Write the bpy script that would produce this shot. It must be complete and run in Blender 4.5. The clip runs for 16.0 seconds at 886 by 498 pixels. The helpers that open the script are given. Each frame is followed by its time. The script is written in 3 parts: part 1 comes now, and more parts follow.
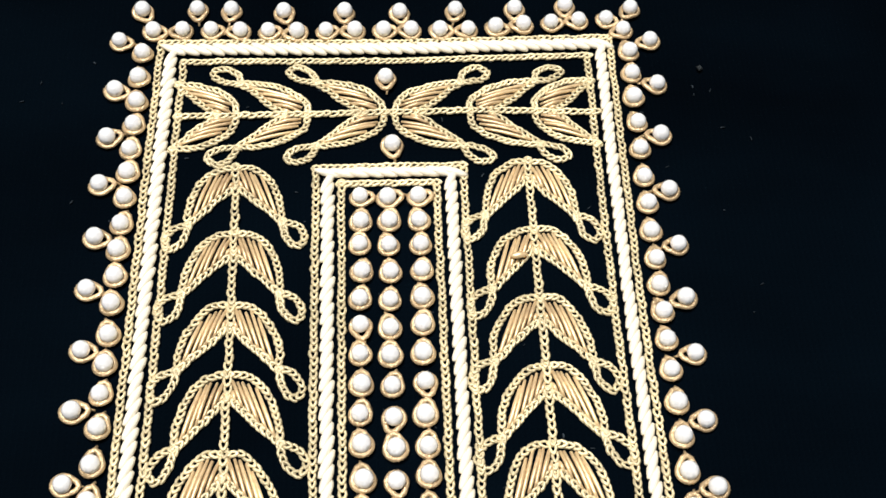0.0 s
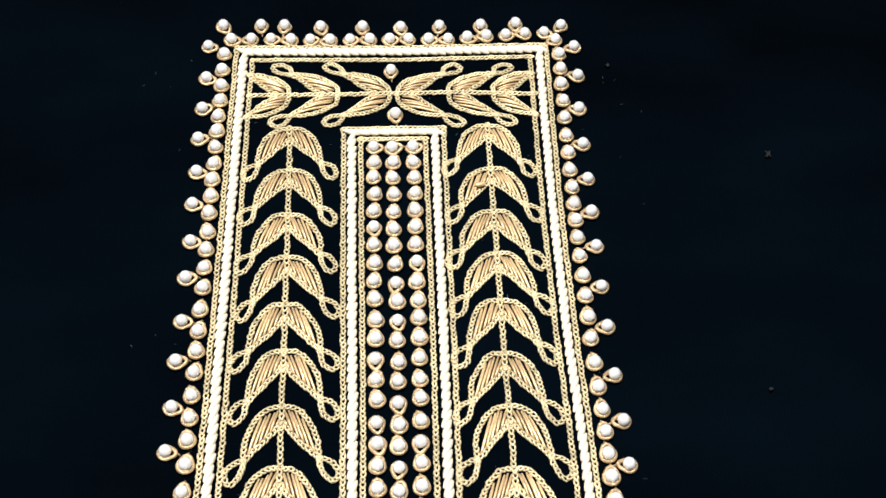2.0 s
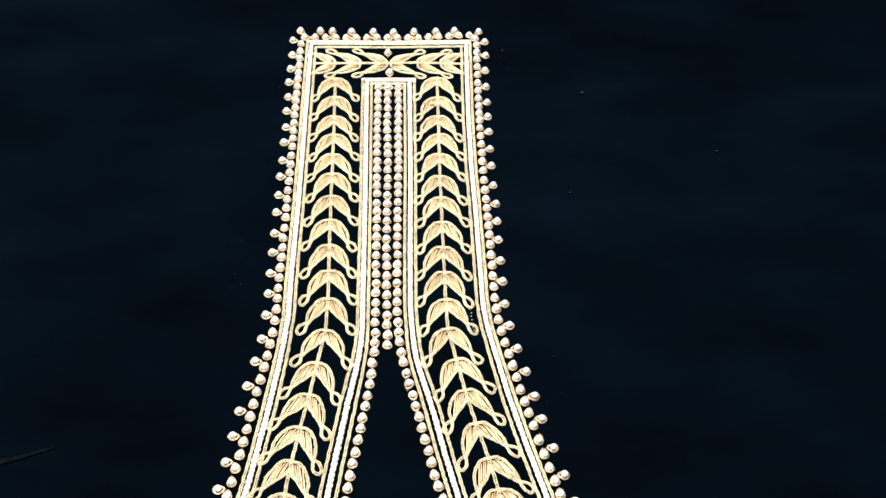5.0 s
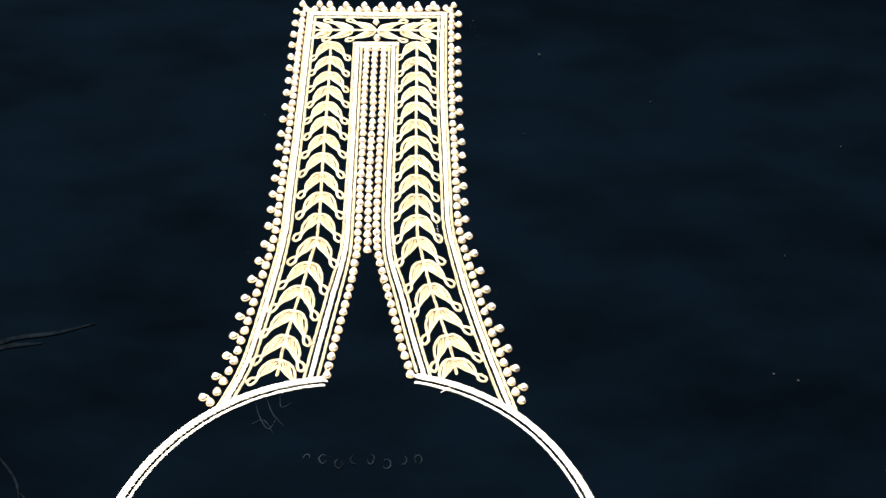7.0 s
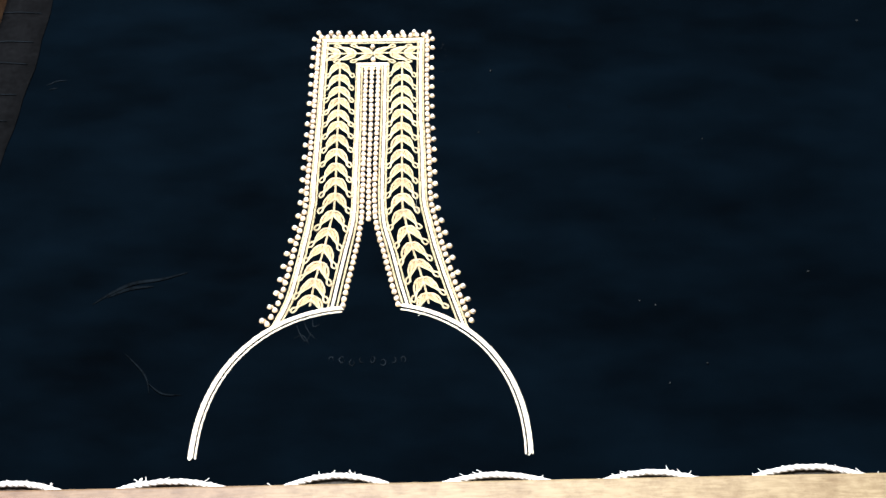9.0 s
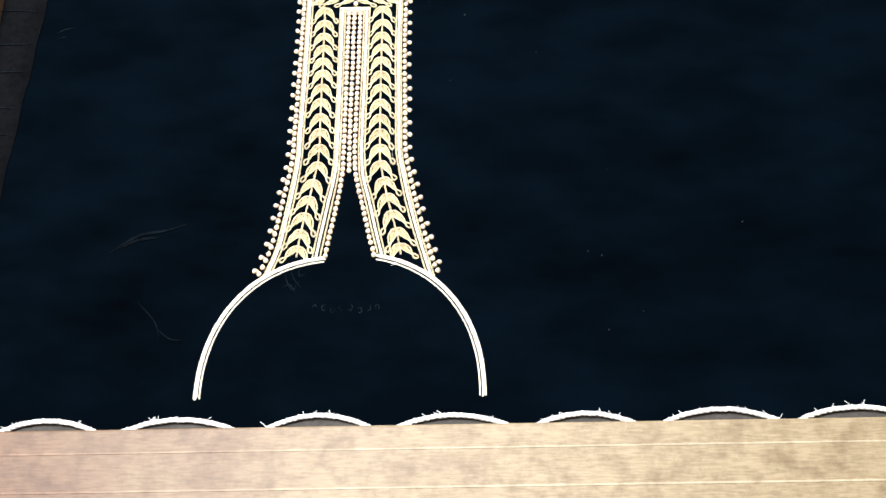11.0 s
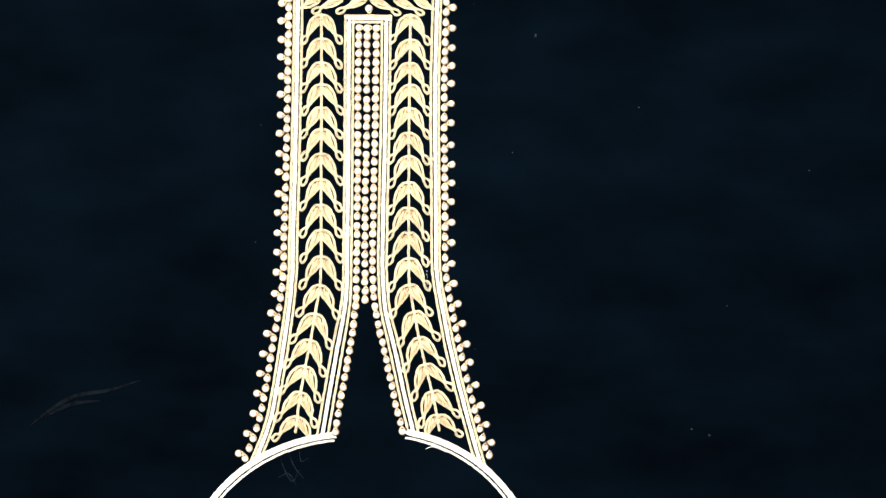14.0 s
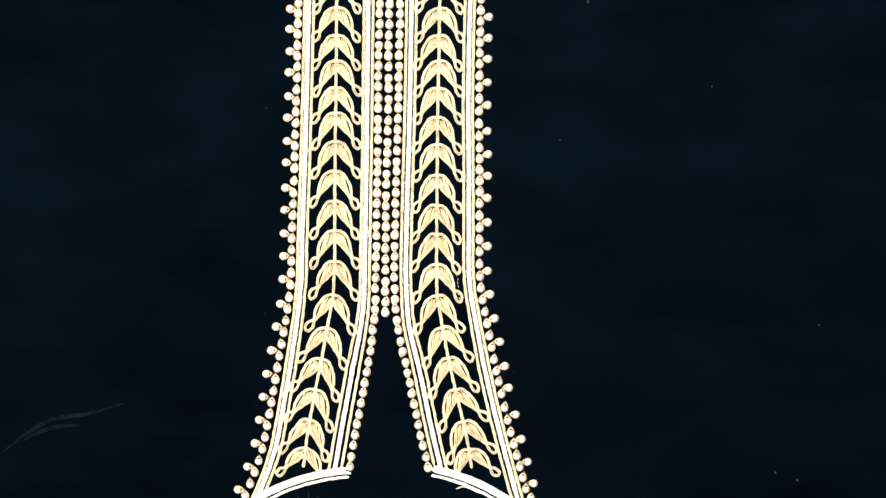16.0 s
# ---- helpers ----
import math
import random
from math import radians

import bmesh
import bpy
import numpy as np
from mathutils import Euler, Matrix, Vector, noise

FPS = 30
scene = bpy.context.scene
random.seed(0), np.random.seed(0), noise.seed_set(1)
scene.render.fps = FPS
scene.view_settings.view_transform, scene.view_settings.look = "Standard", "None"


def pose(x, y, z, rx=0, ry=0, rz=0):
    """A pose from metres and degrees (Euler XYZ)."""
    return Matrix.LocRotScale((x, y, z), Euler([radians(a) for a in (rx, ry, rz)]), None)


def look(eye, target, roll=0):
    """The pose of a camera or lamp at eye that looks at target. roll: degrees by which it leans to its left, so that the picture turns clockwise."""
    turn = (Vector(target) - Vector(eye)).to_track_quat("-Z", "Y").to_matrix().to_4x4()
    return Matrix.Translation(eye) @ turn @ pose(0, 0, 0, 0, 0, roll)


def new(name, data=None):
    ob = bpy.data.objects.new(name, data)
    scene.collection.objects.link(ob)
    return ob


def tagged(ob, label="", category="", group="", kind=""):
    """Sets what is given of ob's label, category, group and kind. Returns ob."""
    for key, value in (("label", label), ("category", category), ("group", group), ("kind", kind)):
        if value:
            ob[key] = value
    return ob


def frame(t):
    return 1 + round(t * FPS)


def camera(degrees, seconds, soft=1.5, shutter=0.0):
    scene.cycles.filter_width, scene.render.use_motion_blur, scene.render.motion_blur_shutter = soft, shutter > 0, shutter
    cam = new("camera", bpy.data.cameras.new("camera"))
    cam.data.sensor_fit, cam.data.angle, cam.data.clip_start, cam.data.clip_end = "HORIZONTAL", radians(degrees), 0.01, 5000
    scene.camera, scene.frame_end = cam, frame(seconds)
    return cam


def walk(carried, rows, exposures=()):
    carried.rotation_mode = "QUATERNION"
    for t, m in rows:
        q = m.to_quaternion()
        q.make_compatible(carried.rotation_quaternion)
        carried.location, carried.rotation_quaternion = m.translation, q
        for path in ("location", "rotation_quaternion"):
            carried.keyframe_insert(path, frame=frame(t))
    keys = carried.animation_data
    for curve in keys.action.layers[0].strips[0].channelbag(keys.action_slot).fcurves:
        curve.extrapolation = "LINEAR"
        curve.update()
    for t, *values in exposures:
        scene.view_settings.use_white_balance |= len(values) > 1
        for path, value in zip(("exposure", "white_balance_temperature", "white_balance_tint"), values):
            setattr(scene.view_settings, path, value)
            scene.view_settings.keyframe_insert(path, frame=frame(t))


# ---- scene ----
cam = camera(40.0, 16.0, soft=1.5)
# seconds, eye in metres, turn in degrees
PATH = [
    (0, -0.0033, -0.105, 0.1468, 30.98, -2.59, -2.2),
    (0.5, -0.0039, -0.1169, 0.1543, 32.17, -2.93, -2.37),
    (1, -0.001, -0.1313, 0.1703, 32, -3.24, -2.4),
    (1.5, -0.0061, -0.1518, 0.1848, 32.81, -3.02, -2.36),
    (2, -0.0049, -0.1707, 0.2038, 33.86, -2.49, -2.1),
    (2.5, -0.0058, -0.1924, 0.2305, 34.45, -2.51, -2.1),
    (3, -0.0092, -0.2313, 0.2659, 36.02, -2.5, -1.97),
    (3.2, -0.0107, -0.2557, 0.2804, 37.4, -2.53, -2.01),
    (3.5, -0.0101, -0.2905, 0.3154, 37.71, -2.25, -1.74),
    (4, -0.0056, -0.3261, 0.3446, 38.17, -1.97, -1.47),
    (4.5, -0.0019, -0.3504, 0.342, 39.28, -1.99, -1.35),
    (5, 0.0021, -0.3828, 0.3469, 39.69, -1.91, -1.29),
    (5.2, 0.0041, -0.3997, 0.3567, 39.77, -1.93, -1.15),
    (7.3, 0.0293, -0.5002, 0.4055, 41, -1.35, -0.24),
    (7.5, 0.0363, -0.5214, 0.4339, 40.68, -1.4, -0.13),
    (8, 0.0432, -0.5615, 0.5089, 38.73, -1.08, 0.32),
    (8.5, 0.0383, -0.591, 0.5555, 37.41, -0.84, -0.47),
    (8.7, 0.0333, -0.6059, 0.5731, 37.12, -0.72, -0.69),
    (10.8, 0.0655, -0.5555, 0.7025, 27.83, 0.43, -0.54),
    (11, 0.0831, -0.5388, 0.7361, 24.8, 1.31, 0.25),
    (11.5, 0.0824, -0.3787, 0.7677, 13.43, 1.81, -0.17),
    (12, 0.0453, -0.1672, 0.7508, 1.13, 1.56, -0.95),
    (12.5, 0.0113, -0.1045, 0.6935, -1.83, 0.1, -0.91),
    (13, -0.0188, -0.0891, 0.6565, -3.29, -3.33, -0.81),
    (13.5, -0.0125, -0.0845, 0.6237, -3.36, -4.11, 0.61),
    (14, 0.0058, -0.0863, 0.5872, -2.75, -3.01, 0.95),
    (14.5, 0.0046, -0.0874, 0.5598, -2.67, -2.67, 1.35),
    (15, 0.0058, -0.0951, 0.5318, -1.86, -2.22, 1.3),
    (15.5, 0.014, -0.099, 0.5106, -1.57, -1.11, 1.21),
    (16, 0.0391, -0.0977, 0.4999, -1.65, 1.87, 1.18),
]
EXPOSURES = [(0.0, 0.02, 6350, 11), (1.5, 0.08, 6350, 11), (3.0, 0.06, 6300, 12), (4.5, 0.48, 6050, 12), (5.2, 0.68, 6000, 12), (7.3, 1.3, 6300, 13),
             (8.0, 1.2, 6150, 13), (8.7, 1.1, 6100, 13), (10.8, 1.0, 6050, 13), (11.5, 0.9, 6100, 13), (12.3, 1.34, 6450, 14), (13.2, 1.04, 6300, 13),
             (14.2, 0.74, 6200, 12), (16.0, 0.72, 6180, 12)]
walk(cam, [(t, pose(x, y, z, a, b, c)) for t, x, y, z, a, b, c in PATH], EXPOSURES)

# ---- light: a dim room and one unseen area light added overhead ----
world = bpy.data.worlds.new("world")
scene.world = world
world.use_nodes = True
world.node_tree.nodes["Background"].inputs["Color"].default_value = (0.62, 0.72, 1.0, 1)
world.node_tree.nodes["Background"].inputs["Strength"].default_value = 0.25

lamp_data = bpy.data.lights.new("overhead_area_light", "AREA")
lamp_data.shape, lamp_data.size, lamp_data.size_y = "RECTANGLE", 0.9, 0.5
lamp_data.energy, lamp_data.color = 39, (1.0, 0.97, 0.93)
lamp_light = new("overhead_area_light", lamp_data)
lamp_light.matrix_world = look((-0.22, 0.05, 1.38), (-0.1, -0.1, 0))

MM = 0.001
rnd = random.Random(7)


# ---- materials ----
def material(name, color, rough=0.5, metal=0.0, vary=0.15, grain=800.0, bump=0.0, tint=None, coat=0.0, per_object=0.0, sheen=0.0,
             blotch=60.0, island=False, spec=0.5):
    m = bpy.data.materials.new(name)
    m.use_nodes = True
    nt = m.node_tree
    b = nt.nodes["Principled BSDF"]
    b.inputs["Roughness"].default_value, b.inputs["Metallic"].default_value = rough, metal
    b.inputs["Coat Weight"].default_value = coat
    b.inputs["Coat Roughness"].default_value = 0.12
    b.inputs["Sheen Weight"].default_value = sheen
    b.inputs["Specular IOR Level"].default_value = spec
    co = nt.nodes.new("ShaderNodeTexCoord")
    fine, wide = nt.nodes.new("ShaderNodeTexNoise"), nt.nodes.new("ShaderNodeTexNoise")
    fine.inputs["Scale"].default_value, wide.inputs["Scale"].default_value = grain, blotch
    fine.inputs["Detail"].default_value, wide.inputs["Detail"].default_value = 3, 4
    for n in (fine, wide):
        nt.links.new(co.outputs["Object"], n.inputs["Vector"])
    add = nt.nodes.new("ShaderNodeMath")
    add.operation = "ADD"
    nt.links.new(fine.outputs["Fac"], add.inputs[0])
    nt.links.new(wide.outputs["Fac"], add.inputs[1])
    last = add
    if per_object or island:
        src = nt.nodes.new("ShaderNodeNewGeometry" if island else "ShaderNodeObjectInfo")
        out = src.outputs["Random Per Island" if island else "Random"]
        mul = nt.nodes.new("ShaderNodeMath")
        mul.operation = "MULTIPLY_ADD"
        mul.inputs[1].default_value = per_object or 0.5
        nt.links.new(out, mul.inputs[0])
        nt.links.new(last.outputs[0], mul.inputs[2])
        last = mul
    ramp = nt.nodes.new("ShaderNodeMapRange")
    ramp.inputs["From Min"].default_value, ramp.inputs["From Max"].default_value = 0.6, 1.4 + (per_object or (0.5 if island else 0))
    nt.links.new(last.outputs[0], ramp.inputs["Value"])
    mix = nt.nodes.new("ShaderNodeMix")
    mix.data_type = "RGBA"
    dark = tint or tuple(c * (1 - 2 * vary) for c in color)
    mix.inputs["A"].default_value, mix.inputs["B"].default_value = (*dark, 1), (*[min(1, c * (1 + vary)) for c in color], 1)
    nt.links.new(ramp.outputs["Result"], mix.inputs["Factor"])
    nt.links.new(mix.outputs["Result"], b.inputs["Base Color"])
    if bump:
        bm_node = nt.nodes.new("ShaderNodeBump")
        bm_node.inputs["Strength"].default_value, bm_node.inputs["Distance"].default_value = bump, 0.0003
        nt.links.new(fine.outputs["Fac"], bm_node.inputs["Height"])
        nt.links.new(bm_node.outputs["Normal"], b.inputs["Normal"])
    return m


def cloth_material():
    """Dull black cotton: fine plain weave, faint dusty wear."""
    m = material("black_cotton", (0.00062, 0.00205, 0.0039), rough=0.9, vary=0.36, grain=26, blotch=6)
    nt = m.node_tree
    b = nt.nodes["Principled BSDF"]
    b.inputs["Specular IOR Level"].default_value = 0.008
    co, mp = nt.nodes.new("ShaderNodeTexCoord"), nt.nodes.new("ShaderNodeMapping")
    mp.inputs["Scale"].default_value = (0.65, 1.35, 1)
    nt.links.new(co.outputs["Object"], mp.inputs["Vector"])
    for n in [n for n in nt.nodes if n.type == "TEX_NOISE"]:
        nt.links.new(mp.outputs["Vector"], n.inputs["Vector"])
        n.inputs["Detail"].default_value = 6
    total = None
    for axis in ("X", "Y"):
        w = nt.nodes.new("ShaderNodeTexWave")
        w.bands_direction = axis
        w.inputs["Scale"].default_value = 380
        w.inputs["Distortion"].default_value = 0.6
        nt.links.new(co.outputs["Object"], w.inputs["Vector"])
        if total is None:
            total = w
        else:
            a = nt.nodes.new("ShaderNodeMath")
            a.operation = "MAXIMUM"
            nt.links.new(total.outputs["Fac"], a.inputs[0])
            nt.links.new(w.outputs["Fac"], a.inputs[1])
            total = a
    bump = nt.nodes.new("ShaderNodeBump")
    bump.inputs["Strength"].default_value, bump.inputs["Distance"].default_value = 0.5, 0.0002
    nt.links.new(total.outputs[0], bump.inputs["Height"])
    nt.links.new(bump.outputs["Normal"], b.inputs["Normal"])
    return m


def wood_material(name, color, dark):
    """Planed pale wood with long grain along x and a few brown stains."""
    m = bpy.data.materials.new(name)
    m.use_nodes = True
    nt = m.node_tree
    b = nt.nodes["Principled BSDF"]
    b.inputs["Roughness"].default_value = 0.55
    co, mp = nt.nodes.new("ShaderNodeTexCoord"), nt.nodes.new("ShaderNodeMapping")
    mp.inputs["Scale"].default_value = (34, 240, 240)
    nt.links.new(co.outputs["Object"], mp.inputs["Vector"])
    grain, spots = nt.nodes.new("ShaderNodeTexNoise"), nt.nodes.new("ShaderNodeTexNoise")
    grain.inputs["Scale"].default_value, grain.inputs["Detail"].default_value, grain.inputs["Distortion"].default_value = 3.0, 6, 0.4
    spots.inputs["Scale"].default_value, spots.inputs["Detail"].default_value, spots.inputs["Roughness"].default_value = 55, 9, 0.72
    nt.links.new(mp.outputs["Vector"], grain.inputs["Vector"])
    nt.links.new(co.outputs["Object"], spots.inputs["Vector"])
    ramp = nt.nodes.new("ShaderNodeValToRGB")
    ramp.color_ramp.elements[0].position, ramp.color_ramp.elements[1].position = 0.32, 0.62
    ramp.color_ramp.elements[0].color, ramp.color_ramp.elements[1].color = (*dark, 1), (*color, 1)
    nt.links.new(grain.outputs["Fac"], ramp.inputs["Fac"])
    rs = nt.nodes.new("ShaderNodeValToRGB")
    rs.color_ramp.elements[0].position, rs.color_ramp.elements[1].position = 0.34, 0.56
    rs.color_ramp.elements[0].color, rs.color_ramp.elements[1].color = (0.66, 0.59, 0.51, 1), (1.06, 1.06, 1.04, 1)
    nt.links.new(spots.outputs["Fac"], rs.inputs["Fac"])
    mul = nt.nodes.new("ShaderNodeMix")
    mul.data_type, mul.blend_type = "RGBA", "MULTIPLY"
    mul.inputs["Factor"].default_value = 1
    nt.links.new(ramp.outputs["Color"], mul.inputs["A"])
    nt.links.new(rs.outputs["Color"], mul.inputs["B"])
    # reddish left stretch, darkened to paint in the light's falloff, with an uneven end
    sep, wide, sm, st = (nt.nodes.new("ShaderNode" + k) for k in ("SeparateXYZ", "TexNoise", "MapRange", "Mix"))
    wide.inputs["Scale"].default_value = 9
    nt.links.new(co.outputs["Object"], wide.inputs["Vector"])
    nt.links.new(co.outputs["Object"], sep.inputs["Vector"])
    ad = nt.nodes.new("ShaderNodeMath")
    ad.operation = "MULTIPLY_ADD"
    ad.inputs[1].default_value = 0.35
    nt.links.new(wide.outputs["Fac"], ad.inputs[0])
    nt.links.new(sep.outputs["X"], ad.inputs[2])
    sm.inputs["From Min"].default_value, sm.inputs["From Max"].default_value = -0.02, 0.26
    nt.links.new(ad.outputs[0], sm.inputs["Value"])
    st.data_type, st.blend_type = "RGBA", "MULTIPLY"
    st.inputs["Factor"].default_value = 1
    tone = nt.nodes.new("ShaderNodeValToRGB")
    tone.color_ramp.elements[0].color, tone.color_ramp.elements[1].color = (0.56, 0.40, 0.355, 1), (1.12, 1.12, 1.1, 1)
    nt.links.new(sm.outputs["Result"], tone.inputs["Fac"])
    nt.links.new(mul.outputs["Result"], st.inputs["A"])
    nt.links.new(tone.outputs["Color"], st.inputs["B"])
    nt.links.new(st.outputs["Result"], b.inputs["Base Color"])
    bump = nt.nodes.new("ShaderNodeBump")
    bump.inputs["Strength"].default_value, bump.inputs["Distance"].default_value = 0.35, 0.0006
    nt.links.new(grain.outputs["Fac"], bump.inputs["Height"])
    nt.links.new(bump.outputs["Normal"], b.inputs["Normal"])
    return m


CLOTH = cloth_material()
PEARL = material("pearl", (0.97, 0.985, 0.965), rough=0.2, metal=0.2, vary=0.08, grain=1900, coat=1.0, per_object=0.4, bump=0.3)
pearl_node = PEARL.node_tree.nodes["Principled BSDF"]
pearl_node.inputs["Subsurface Weight"].default_value = 0.1
pearl_node.inputs["Subsurface Radius"].default_value = (1.0, 1.0, 1.0)
pearl_node.inputs["Subsurface Scale"].default_value = 0.0015
CHAIN = material("gold_thread", (0.80, 0.675, 0.41), rough=0.42, metal=0.25, vary=0.26, grain=2500, bump=0.4, island=True)
CORD = material("cream_gold_cord", (0.92, 0.84, 0.68), rough=0.36, metal=0.1, vary=0.12, grain=2200, bump=0.3, island=True)
WIRE = material("copper_gold_wire", (0.88, 0.60, 0.33), rough=0.34, metal=0.35, vary=0.26, grain=1400, bump=0.2, island=True)
LOOP = material("gold_coil", (0.66, 0.48, 0.27), rough=0.33, metal=0.45, vary=0.2, grain=3000, bump=0.6, per_object=0.4)
WOOD = wood_material("pale_wood", (0.25, 0.195, 0.112), (0.185, 0.137, 0.072))
BEAD = wood_material("pale_wood_edge", (0.36, 0.31, 0.21), (0.28, 0.23, 0.15))
ROPE = material("white_cotton_rope", (0.82, 0.80, 0.75), rough=0.8, vary=0.12, grain=1500, bump=0.8)
CANVAS = material("grey_canvas", (0.065, 0.06, 0.053), rough=0.9, vary=0.2, grain=700, bump=0.4, spec=0.1)
SHADED_STRIP = material("shaded_strip", (0.0036, 0.0040, 0.0046), rough=0.9, vary=0.25, grain=300, bump=0.3, spec=0.02)
CHALK = material("chalk", (0.009, 0.013, 0.017), rough=0.95, vary=0.6, grain=900, spec=0.03)
SMEAR = material("chalk_smear", (0.0028, 0.0047, 0.0066), rough=0.95, vary=0.6, grain=500, spec=0.02)
DUST = material("chalk_dust", (0.035, 0.045, 0.055), rough=0.95, vary=0.5, grain=900, spec=0.03)
LINT = material("lint", (0.022, 0.026, 0.028), rough=0.9, vary=0.2, spec=0.1)
PLASTER = material("plaster", (0.55, 0.54, 0.52), rough=0.9, vary=0.06, grain=40, blotch=3)
FLOORING = material("floor_cement", (0.22, 0.21, 0.20), rough=0.8, vary=0.15, grain=30, blotch=4)


# ---- mesh helpers; lengths in millimetres ----
class Build:
    """Collects vertices and faces of one mesh."""

    def __init__(self):
        self.v, self.f = [], []

    def tube(self, pts, radius, sides=6, closed=False, flat=1.0, taper=None):
        n, base = len(pts), len(self.v)
        for i, p in enumerate(pts):
            a = pts[(i - 1) % n] if closed or i else pts[0]
            c = pts[(i + 1) % n] if closed or i < n - 1 else pts[-1]
            d = (Vector(c) - Vector(a)).normalized()
            side = d.cross(Vector((0, 0, 1)))
            side = side.normalized() if side.length > 1e-4 else Vector((1, 0, 0))
            up = side.cross(d)
            r = radius * (taper(i / max(1, n - 1)) if taper else 1)
            for k in range(sides):
                w = 2 * math.pi * k / sides
                self.v.append(Vector(p) + side * (r * math.cos(w)) + up * (r * flat * math.sin(w)))
        for i in range(n if closed else n - 1):
            for k in range(sides):
                a, b = base + i * sides, base + (i + 1) % n * sides
                self.f.append((a + k, a + (k + 1) % sides, b + (k + 1) % sides, b + k))
        if not closed:
            self.f.append(tuple(base + k for k in range(sides))[::-1])
            self.f.append(tuple(base + (n - 1) * sides + k for k in range(sides)))

    def grain(self, p, along, length, width, height, rings=5, sides=7):
        """A spindle lying at p along a direction."""
        d = Vector(along).normalized()
        pts = [Vector(p) + d * (length * (i / (rings - 1) - 0.5)) for i in range(rings)]
        self.tube(pts, width / 2, sides, flat=height / width, taper=lambda s: max(0.22, math.sin(math.pi * (0.06 + 0.88 * s)) ** 0.6))

    def box(self, lo, hi):
        base = len(self.v)
        for x in (lo[0], hi[0]):
            for y in (lo[1], hi[1]):
                for z in (lo[2], hi[2]):
                    self.v.append(Vector((x, y, z)))
        for q in ((0, 1, 3, 2), (4, 6, 7, 5), (0, 4, 5, 1), (2, 3, 7, 6), (0, 2, 6, 4), (1, 5, 7, 3)):
            self.f.append(tuple(base + k for k in q))

    def mesh(self, name, mat, smooth=True):
        me = bpy.data.meshes.new(name)
        me.from_pydata([tuple(c * MM for c in v) for v in self.v], [], self.f)
        me.materials.append(mat)
        if smooth:
            me.polygons.foreach_set("use_smooth", [True] * len(me.polygons))
        me.update()
        return me


def part(name, data, parent, label=""):
    ob = new(name, data)
    ob.parent = parent
    return tagged(ob, label)


def thing(name, label, category, group="", kind=""):
    ob = new(name)
    ob.empty_display_size = 0.01
    return tagged(ob, label, category, group, kind)


def resample(pts, step):
    """Points at even steps along a line, with its directions."""
    pts = [Vector((*p, 0)) if len(p) == 2 else Vector(p) for p in pts]
    lens = [0.0]
    for a, b in zip(pts, pts[1:]):
        lens.append(lens[-1] + (b - a).length)
    n = max(1, round(lens[-1] / step))
    out, j = [], 0
    for i in range(n + 1):
        s = lens[-1] * i / n
        while j < len(pts) - 2 and lens[j + 1] < s:
            j += 1
        u = (s - lens[j]) / max(1e-9, lens[j + 1] - lens[j])
        out.append((pts[j].lerp(pts[j + 1], u), (pts[j + 1] - pts[j]).normalized()))
    return out


def chain(build, pts, width=1.08, step=1.0, z=0.35):
    """Chain stitch: a row of small thread loops, each caught by the next."""
    for p, d in resample(pts, step):
        side = Vector((-d.y, d.x, 0))
        w, l = width * rnd.uniform(0.85, 1.12), step * rnd.uniform(1.2, 1.5)
        p = p + side * rnd.uniform(-0.11, 0.11)
        ring = []
        for k in range(8):
            a = 2 * math.pi * k / 8
            wide = 0.5 * w * math.sin(a) * (1 - 0.35 * math.cos(a)) * 0.74
            ring.append(p + d * (0.5 * l * math.cos(a)) + side * wide + Vector((0, 0, z + 0.16 * math.cos(a))))
        build.tube(ring, 0.228 * rnd.uniform(0.88, 1.14), 5, closed=True)


def strand_mesh():
    b = Build()
    b.grain((0, 0, 0.75), (1, 0, 0), 4.1, 1.3, 1.2, 7, 8)
    return b.mesh("cord_strand", CORD)


STRAND_MESH = strand_mesh()


def cord(parent, pts, width=1.0, step=1.95, lean=-23):
    """A fat twisted cord: slanting satin strands, each lapping the next."""
    for p, d in resample(pts, step):
        ob = part("cord_strand", STRAND_MESH, parent)
        turn = math.degrees(math.atan2(d.y, d.x)) + lean + rnd.uniform(-3, 3)
        ob.matrix_basis = pose(p.x * MM, p.y * MM, 0, rnd.uniform(-4, 4), -7, turn) @ Matrix.Diagonal((rnd.uniform(0.92, 1.08), width, 1, 1))


